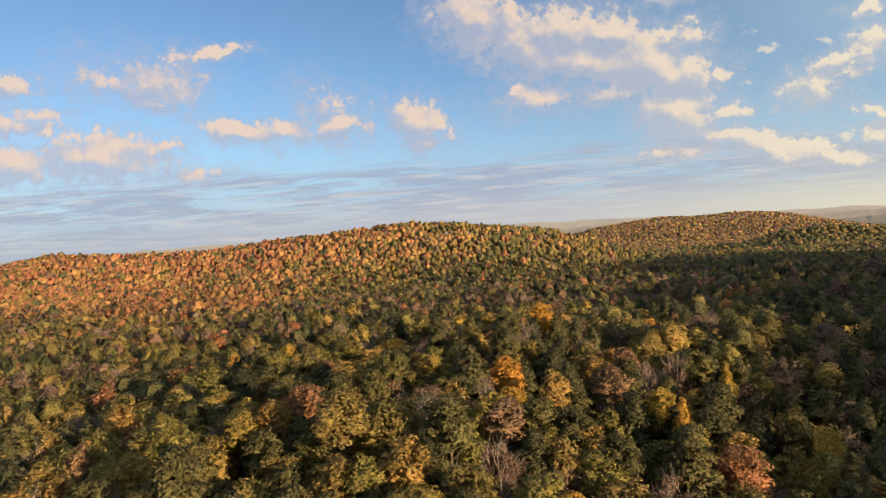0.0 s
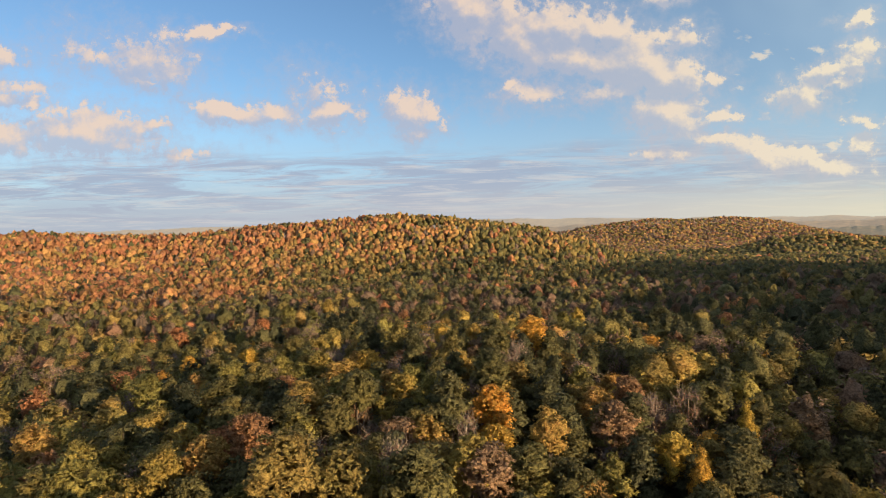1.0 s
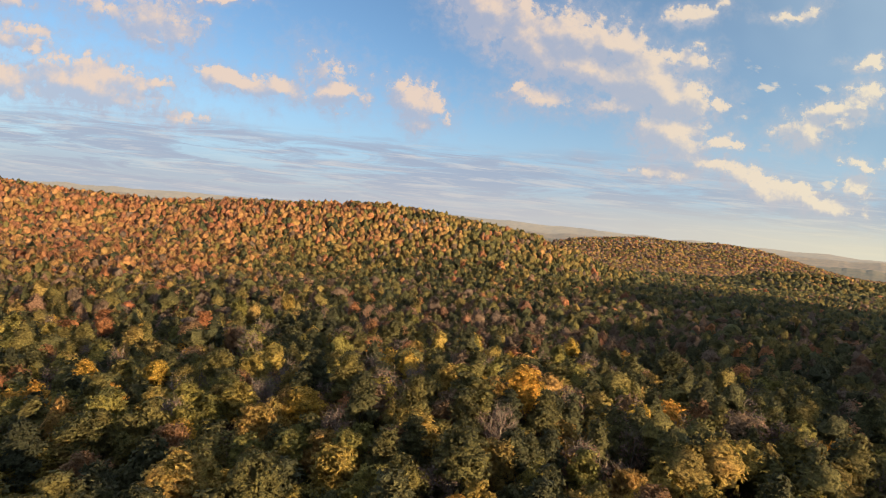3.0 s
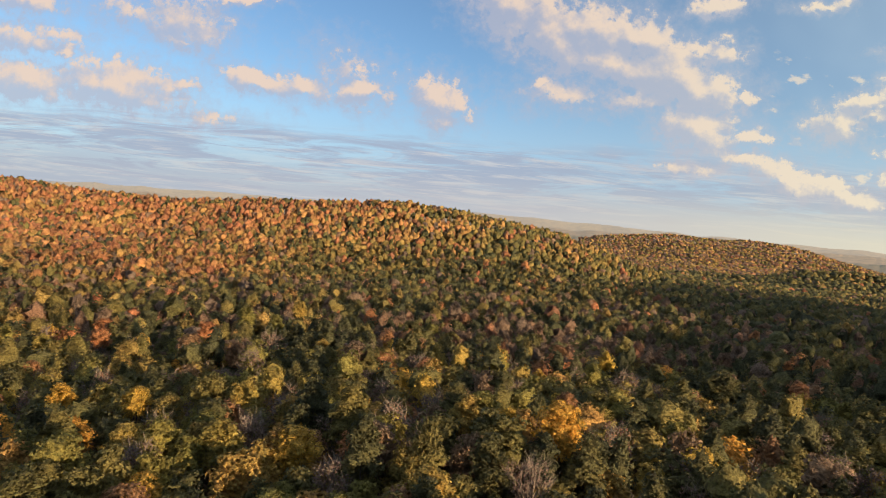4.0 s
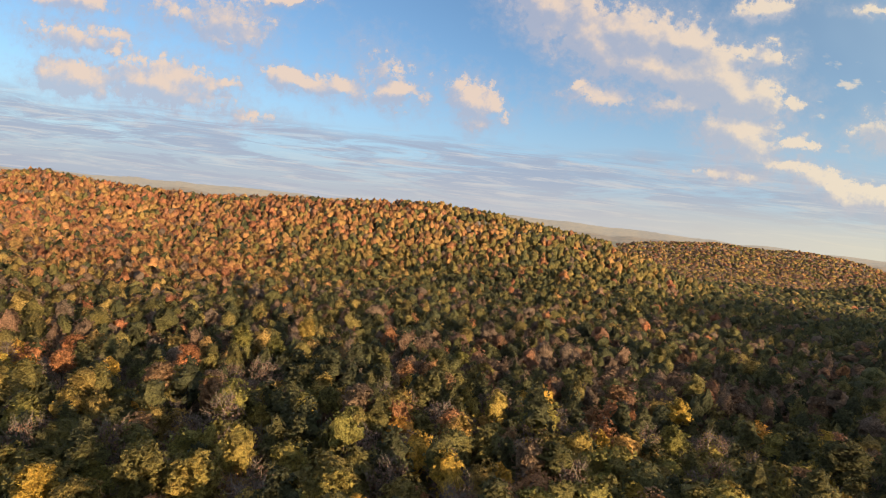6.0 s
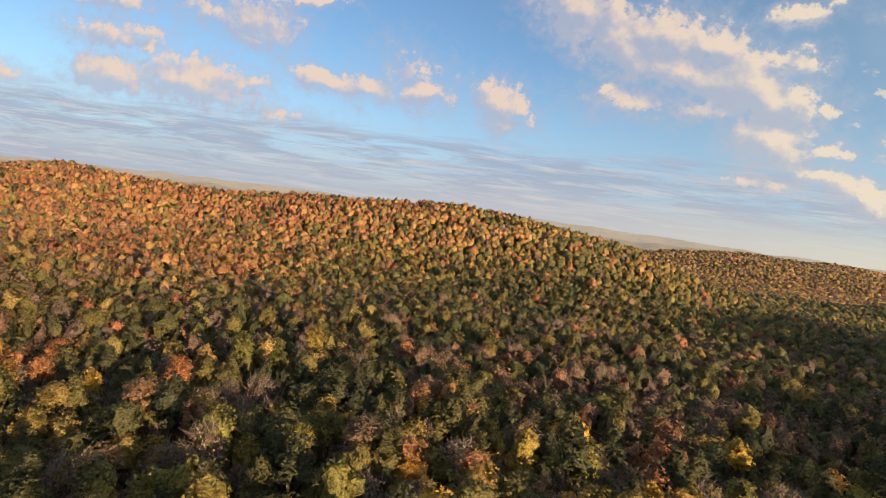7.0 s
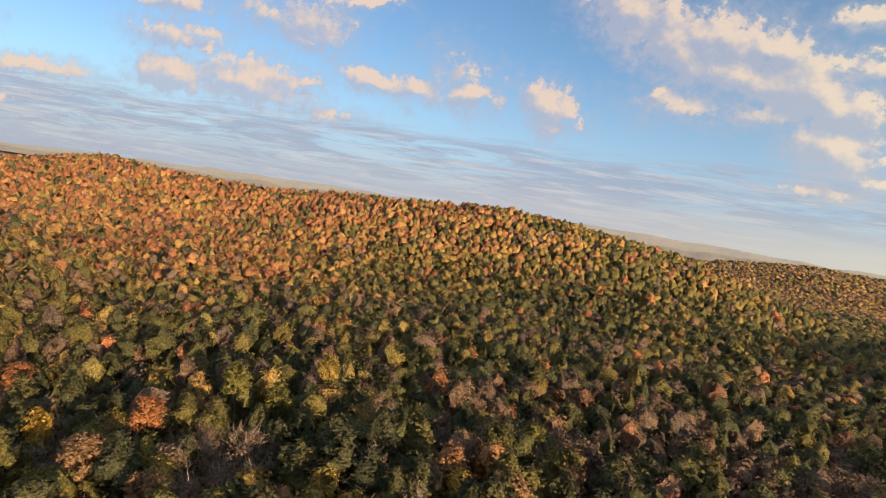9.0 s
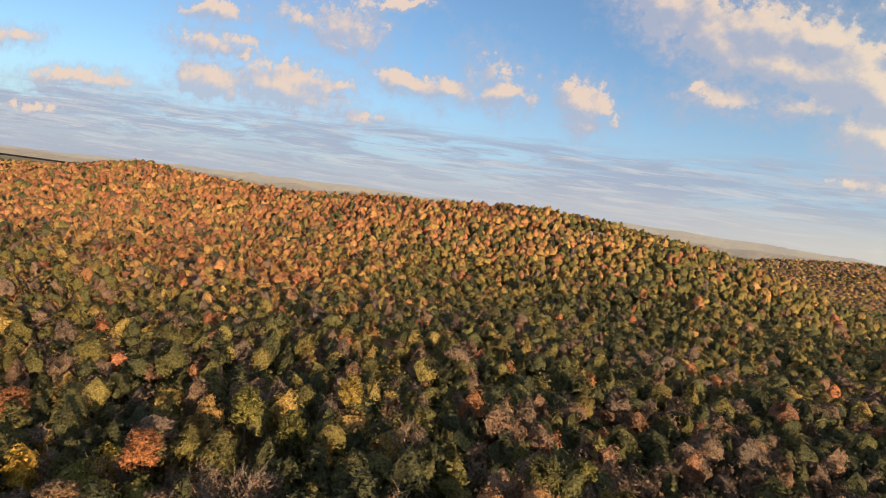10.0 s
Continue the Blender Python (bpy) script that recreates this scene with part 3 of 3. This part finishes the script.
def warmth(x, y):
    """How far autumn has come: the sunny slopes are more orange, the hollow greener."""
    slope = np.clip((canopy(x, y) - 9) / 22, 0, 1) * (y > 400)
    slope = np.maximum(slope, 0.8 * np.clip((y - 320) / 90, 0, 1) * np.clip((-x - 60) / 120, 0, 1))
    west = np.clip((-x + 60) / 260, 0, 1)
    return np.clip(0.14 + slope * (0.24 + 0.46 * west) + 0.24 * west, 0, 1)


def near_zone(x, y):
    return (y > 42) & (y < 232) & (np.abs(x - 2) < 0.80 * (y + 16)) & (np.abs(x + 10) < 40 + 0.38 * y)


# Trees that stand out of the woods: kind, then (x, y, height of the tip, width) for each.
LANDMARKS = {
    "hickory_tree": [(22.0, 137.0, 27.6, 0.98), (49.4, 101.2, 19.2, 0.56), (36.1, 85.9, 17.9, 0.53), (53.7, 92.1, 12.6, 0.5), (-62.1, 157.8, 15.2, 0.62),
                     (-44.7, 151.5, 18.6, 0.62), (-45.5, 136.7, 18.2, 0.74)],
    "maple_tree": [(-21.2, 87.5, 23.4, 0.78), (34.2, 109.6, 21.5, 0.68), (-2.2, 132.8, 23.8, 0.81), (-16.5, 191.4, 20.4, 0.87), (27.0, 159.6, 22.3, 0.5), (-90.3, 212.8, 12.0, 0.68),
                   (-98.2, 225.7, 11.5, 0.74), (-60.4, 201.6, 15.7, 0.87), (-63.5, 218.0, 15.5, 0.74), (-46.4, 197.3, 15.6, 0.74), (39.5, 240.1, 13.6, 0.81)],
    "oak_tree": [(11.3, 108.8, 26.6, 0.84), (56.1, 102.3, 16.7, 0.74), (-9.1, 97.5, 26.3, 0.71), (-12.8, 72.8, 26.1, 0.99), (-27.6, 93.9, 22.2, 0.68),
                 (1.4, 72.8, 24.7, 0.93), (71.3, 200.0, 19.8, 1.05), (-7.9, 241.8, 16.7, 0.81)],
    "sweetgum_tree": [(27.3, 104.0, 21.4, 0.81), (17.5, 89.4, 22.8, 0.74), (2.0, 100.2, 25.2, 0.81), (-38.5, 82.6, 18.6, 0.81), (-59.4, 100.0, 18.3, 0.87), (-3.6, 65.8, 22.0, 0.93), (-50.9, 117.3, 21.5, 0.81),
                      (-28.1, 156.6, 20.4, 0.99), (-31.9, 135.2, 20.7, 0.74), (-26.6, 191.5, 17.1, 0.68), (-41.8, 193.4, 16.0, 0.68), (-48.3, 256.4, 17.2, 0.74), (-1.4, 248.0, 15.2, 0.68),
                      (-59.7, 237.9, 17.3, 0.81), (-50.0, 236.9, 15.5, 0.68)],
    "pine_tree": [(13.9, 100.6, 22.0, 0.68)],
    "bare_tree": [(42.7, 106.9, 20.4, 0.68), (6.7, 91.3, 21.3, 0.56), (7.6, 70.9, 18.9, 0.68), (3.3, 133.8, 23.3, 0.62), (-32.5, 245.7, 14.6, 0.81)],
}


def near_woods():
    """The single trees: those that stand out, then the rest between them."""
    rng = np.random.default_rng(5)
    taken = np.array([row[:2] for rows in LANDMARKS.values() for row in rows])
    for kind, rows in LANDMARKS.items():
        for k, (x, y, top, wide) in enumerate(rows):
            plant(kind, x, y, float(land(x, y)), top, 1.18 * wide + 0.08, 0.66 * wide + 0.2 if kind == "hickory_tree" else 0.6 * wide + 0.3, True, 3 if kind == "hickory_tree" and wide < 0.59 else k % 3, 40.0 * k)
    xs, ys = spots(-160, 160, 42, 232, 5.3, rng)
    keep = near_zone(xs, ys) & (np.min(np.hypot(xs[:, None] - taken[:, 0], ys[:, None] - taken[:, 1]), axis=1) > 3.2)
    xs, ys = xs[keep], ys[keep]
    feet, tips, warm = land(xs, ys), canopy(xs, ys), warmth(xs, ys)
    kinds = list(LABELS)
    for x, y, foot, tip, w in zip(xs.tolist(), ys.tolist(), feet.tolist(), tips.tolist(), warm.tolist()):
        dull = math.exp(-((x + 20) / 42) ** 2 - ((y - 176) / 56) ** 2)
        gold = 0.3 if x < -8 and y < 112 else 0.0
        chance = np.array([0.30 - 0.08 * w, 0.20 + gold, 0.20 - 0.08 * w, 0.025 + 0.05 * w, 0.03 + 0.15 * w, 0.15 + 0.4 * dull])
        while True:
            kind = kinds[rng.choice(6, p=chance / chance.sum())]
            if COUNT[kind] < 300:
                break
        top = tip + rng.normal() * 1.3 - 1.0 + (2.4 if rng.uniform() < 0.15 else 0) + (1.2 if kind == "pine_tree" else 0) - (1.5 if kind == "bare_tree" else 0)
        fine = abs(x) < 48 and y < 120 or (abs(x + 5) < 34 and y < 160)
        wide = rng.uniform(0.8, 1.25)
        plant(kind, x, y, foot, top, wide, 0.4 * wide + rng.uniform(0.28, 0.5), fine, int(rng.integers(4 if kind != "hickory_tree" else 3)), rng.uniform(0, 360))


near_woods()


def far_woods():
    """All the trees beyond the near ones, joined."""
    rng = np.random.default_rng(8)
    shapes = {0: [], 1: [], 2: [], 3: []}
    for k in range(16):
        kind = ("oak_tree", "sweetgum_tree", "pine_tree", "maple_tree", "oak_tree", "hickory_tree", "maple_tree", "sweetgum_tree")[k % 8]
        lobes = crown_lobes(rng, kind)
        slim = [(x, y, z, 0.88 * r, q) for x, y, z, r, q in lobes]
        shapes[0].append((lobes, join(dome(rng, slim, 2, -0.6), sprays(rng, lobes, 210, 0.33))))
        shapes[1].append((lobes, join(dome(rng, slim, 2, -0.6), sprays(rng, lobes, 66, 0.44))))
        shapes[2].append((lobes, join(dome(rng, lobes, 2, -0.45), sprays(rng, lobes, 12, 0.55))))
        shapes[3].append((lobes, dome(rng, lobes, 2, 0.0)))
    for level in shapes:
        shapes[level] = [(*piece, soft_normals(rng, piece[0], lobes, 0.15)) for lobes, piece in shapes[level]]
    pts, tris, hues, tones, facing, at = [], [], [], [], [], 0
    rings = ((0, 42, 345, 5.4, 260, 0, 195), (1, 100, 560, 5.1, 520, 195, 400), (2, 300, 720, 5.1, 1020, 400, 1150), (3, 640, 1750, 8.2, 1300, 400, 2400), (2, -80, 200, 6.0, 150, 0, 400),
             (3, -620, 440, 9.0, 1000, 0, 2400))
    for level, y0, y1, step, half, least, most in rings:
        xs, ys = spots(-half, half, y0, y1, step, rng)
        ahead = (xs > -np.maximum(0.86 * ys + 20, 1.62 * (ys - 150) + 30)) & (xs < 0.82 * ys + 25)
        inside = ahead & ~near_zone(xs, ys)
        away = np.hypot(xs, ys - np.clip(ys, 0, 150))
        if y0 == -80:
            inside = ~ahead | (ys < 42)
        # trees along the crest of the out-of-view ridge that shades the valley
        if y0 == -620:
            inside, away = (canopy(xs, ys) > 40) & (xs > 1.2 * ys + 60) & (ys < 440), 500.0
        inside &= (away >= least) & (away < most)
        if level == 2:
            inside &= ys < 655 + 0.2 * np.maximum(xs - 80, 0) + 0.25 * np.maximum(-520 - xs, 0)
        if y0 == 640:
            inside &= (xs > np.maximum(60, 0.19 * ys)) & (ys < 1520)
            inside &= (ys > 655 + 0.2 * np.maximum(xs - 80, 0)) | (xs > 640)
        xs, ys = xs[inside], ys[inside]
        feet, tips, warm = land(xs, ys), canopy(xs, ys), warmth(xs, ys)
        for x, y, foot, tip, w in zip(xs.tolist(), ys.tolist(), feet.tolist(), tips.tolist(), warm.tolist()):
            v, t, out = shapes[level][rng.integers(16)]
            s = (tip - 0.9 + rng.normal() * (1.3, 1.3, 1.2, 1.2)[level] + (2.4 if level < 2 and rng.uniform() < 0.15 else 0) - foot) / 17.3
            wide = rng.triangular(0.62, 0.95, 1.5) * (1.0, 1.0, 0.98, 1.4)[level]
            a = rng.uniform(0, 6.28)
            c, q = math.cos(a) * wide, math.sin(a) * wide
            pts.append(np.stack([x + c * v[:, 0] - q * v[:, 1], y + q * v[:, 0] + c * v[:, 1], foot + 17.3 * s - 0.92 * (17.3 - v[:, 2])], 1))
            facing.append(np.stack([out[:, 0] * c - out[:, 1] * q, out[:, 0] * q + out[:, 1] * c, out[:, 2] * wide], 1))
            tris.append(t + at)
            at += len(v)
            east = 0.2 if y > 1000 else 0.0
            grove = east + 0.09 * math.sin(x / 17 + 2 * math.sin(y / 41)) * math.sin(y / 23 + 1.5 * math.sin(x / 37))
            dull = math.exp(-((x - 35) / 80) ** 2 - ((y - 275) / 55) ** 2)
            grey = max(0.07 if y > 430 else 0.24, 0.55 * dull)
            pick = rng.uniform()
            if y > 1000:
                hue = rng.uniform(0.25, 0.62) if pick < 0.5 else rng.uniform(0.86, 1.0)
            elif pick < grey:
                hue = rng.uniform(0.9, 1.0)
            elif pick < grey + 0.14 + 0.3 * dull:
                hue = rng.uniform(0.0, 0.3)
            elif pick < grey + 0.14 + 0.1 * w + 0.3 * dull:
                hue = rng.uniform(0.7, 0.88)
            else:
                hue = np.clip(rng.normal(0.12 - 0.12 * dull + grove + (0.58, 0.6, 0.6, 0.5)[level] * w, 0.13), 0, 0.86)
            hues.append(np.full(len(v), hue)), tones.append(np.full(len(v), rng.uniform(0.8, 1.15) * (1.0, 1.0, 1.0, 0.95)[level]))
    tris = np.concatenate(tris)
    me = mesh_from("far_woods", np.concatenate(pts), tris, [WOODS], (("hue", np.concatenate(hues)), ("tone", np.concatenate(tones))), np.concatenate(facing))
    tagged(new("far_woods", me), "dense mixed autumn woods of green, gold and rust over the hills", "woods", kind="stuff")


far_woods()


def underwood():
    """Saplings and shrubs between the single trees, below their crowns."""
    rng = np.random.default_rng(21)
    shapes = []
    for k in range(6):
        lobes = crown_lobes(rng, ("oak_tree", "sweetgum_tree", "maple_tree")[k % 3])
        v, t = join(dome(rng, lobes, 2, 0.0), sprays(rng, lobes, 24, 0.6))
        shapes.append((v - np.array([0, 0, 5.0]), t, soft_normals(rng, v, lobes)))
    xs, ys = spots(-160, 160, 42, 232, 4.6, rng)
    keep = near_zone(xs, ys)
    xs, ys = xs[keep], ys[keep]
    pts, tris, hues, facing, at = [], [], [], [], 0
    for x, y, foot in zip(xs.tolist(), ys.tolist(), land(xs, ys).tolist()):
        v, t, out = shapes[rng.integers(6)]
        wide, tall, a = rng.uniform(0.6, 0.95), rng.uniform(0.5, 0.95), rng.uniform(0, 6.28)
        c, q = math.cos(a), math.sin(a)
        pts.append(np.stack([x + wide * (c * v[:, 0] - q * v[:, 1]), y + wide * (q * v[:, 0] + c * v[:, 1]), foot + tall * v[:, 2]], 1))
        facing.append(np.stack([out[:, 0] * c - out[:, 1] * q, out[:, 0] * q + out[:, 1] * c, out[:, 2]], 1))
        tris.append(t + at)
        at += len(v)
        hues.append(np.full(len(v), np.clip(rng.normal(0.2, 0.12), 0, 0.6) if rng.uniform() < 0.6 else rng.uniform(0.9, 1.0)))
    hues = np.concatenate(hues)
    me = mesh_from("underwood", np.concatenate(pts), np.concatenate(tris), [WOODS], (("hue", hues), ("tone", np.full(len(hues), 0.9))), np.concatenate(facing))
    tagged(new("underwood", me), "olive and brown saplings and shrubs under the forest trees", "underwood", kind="stuff")


underwood()
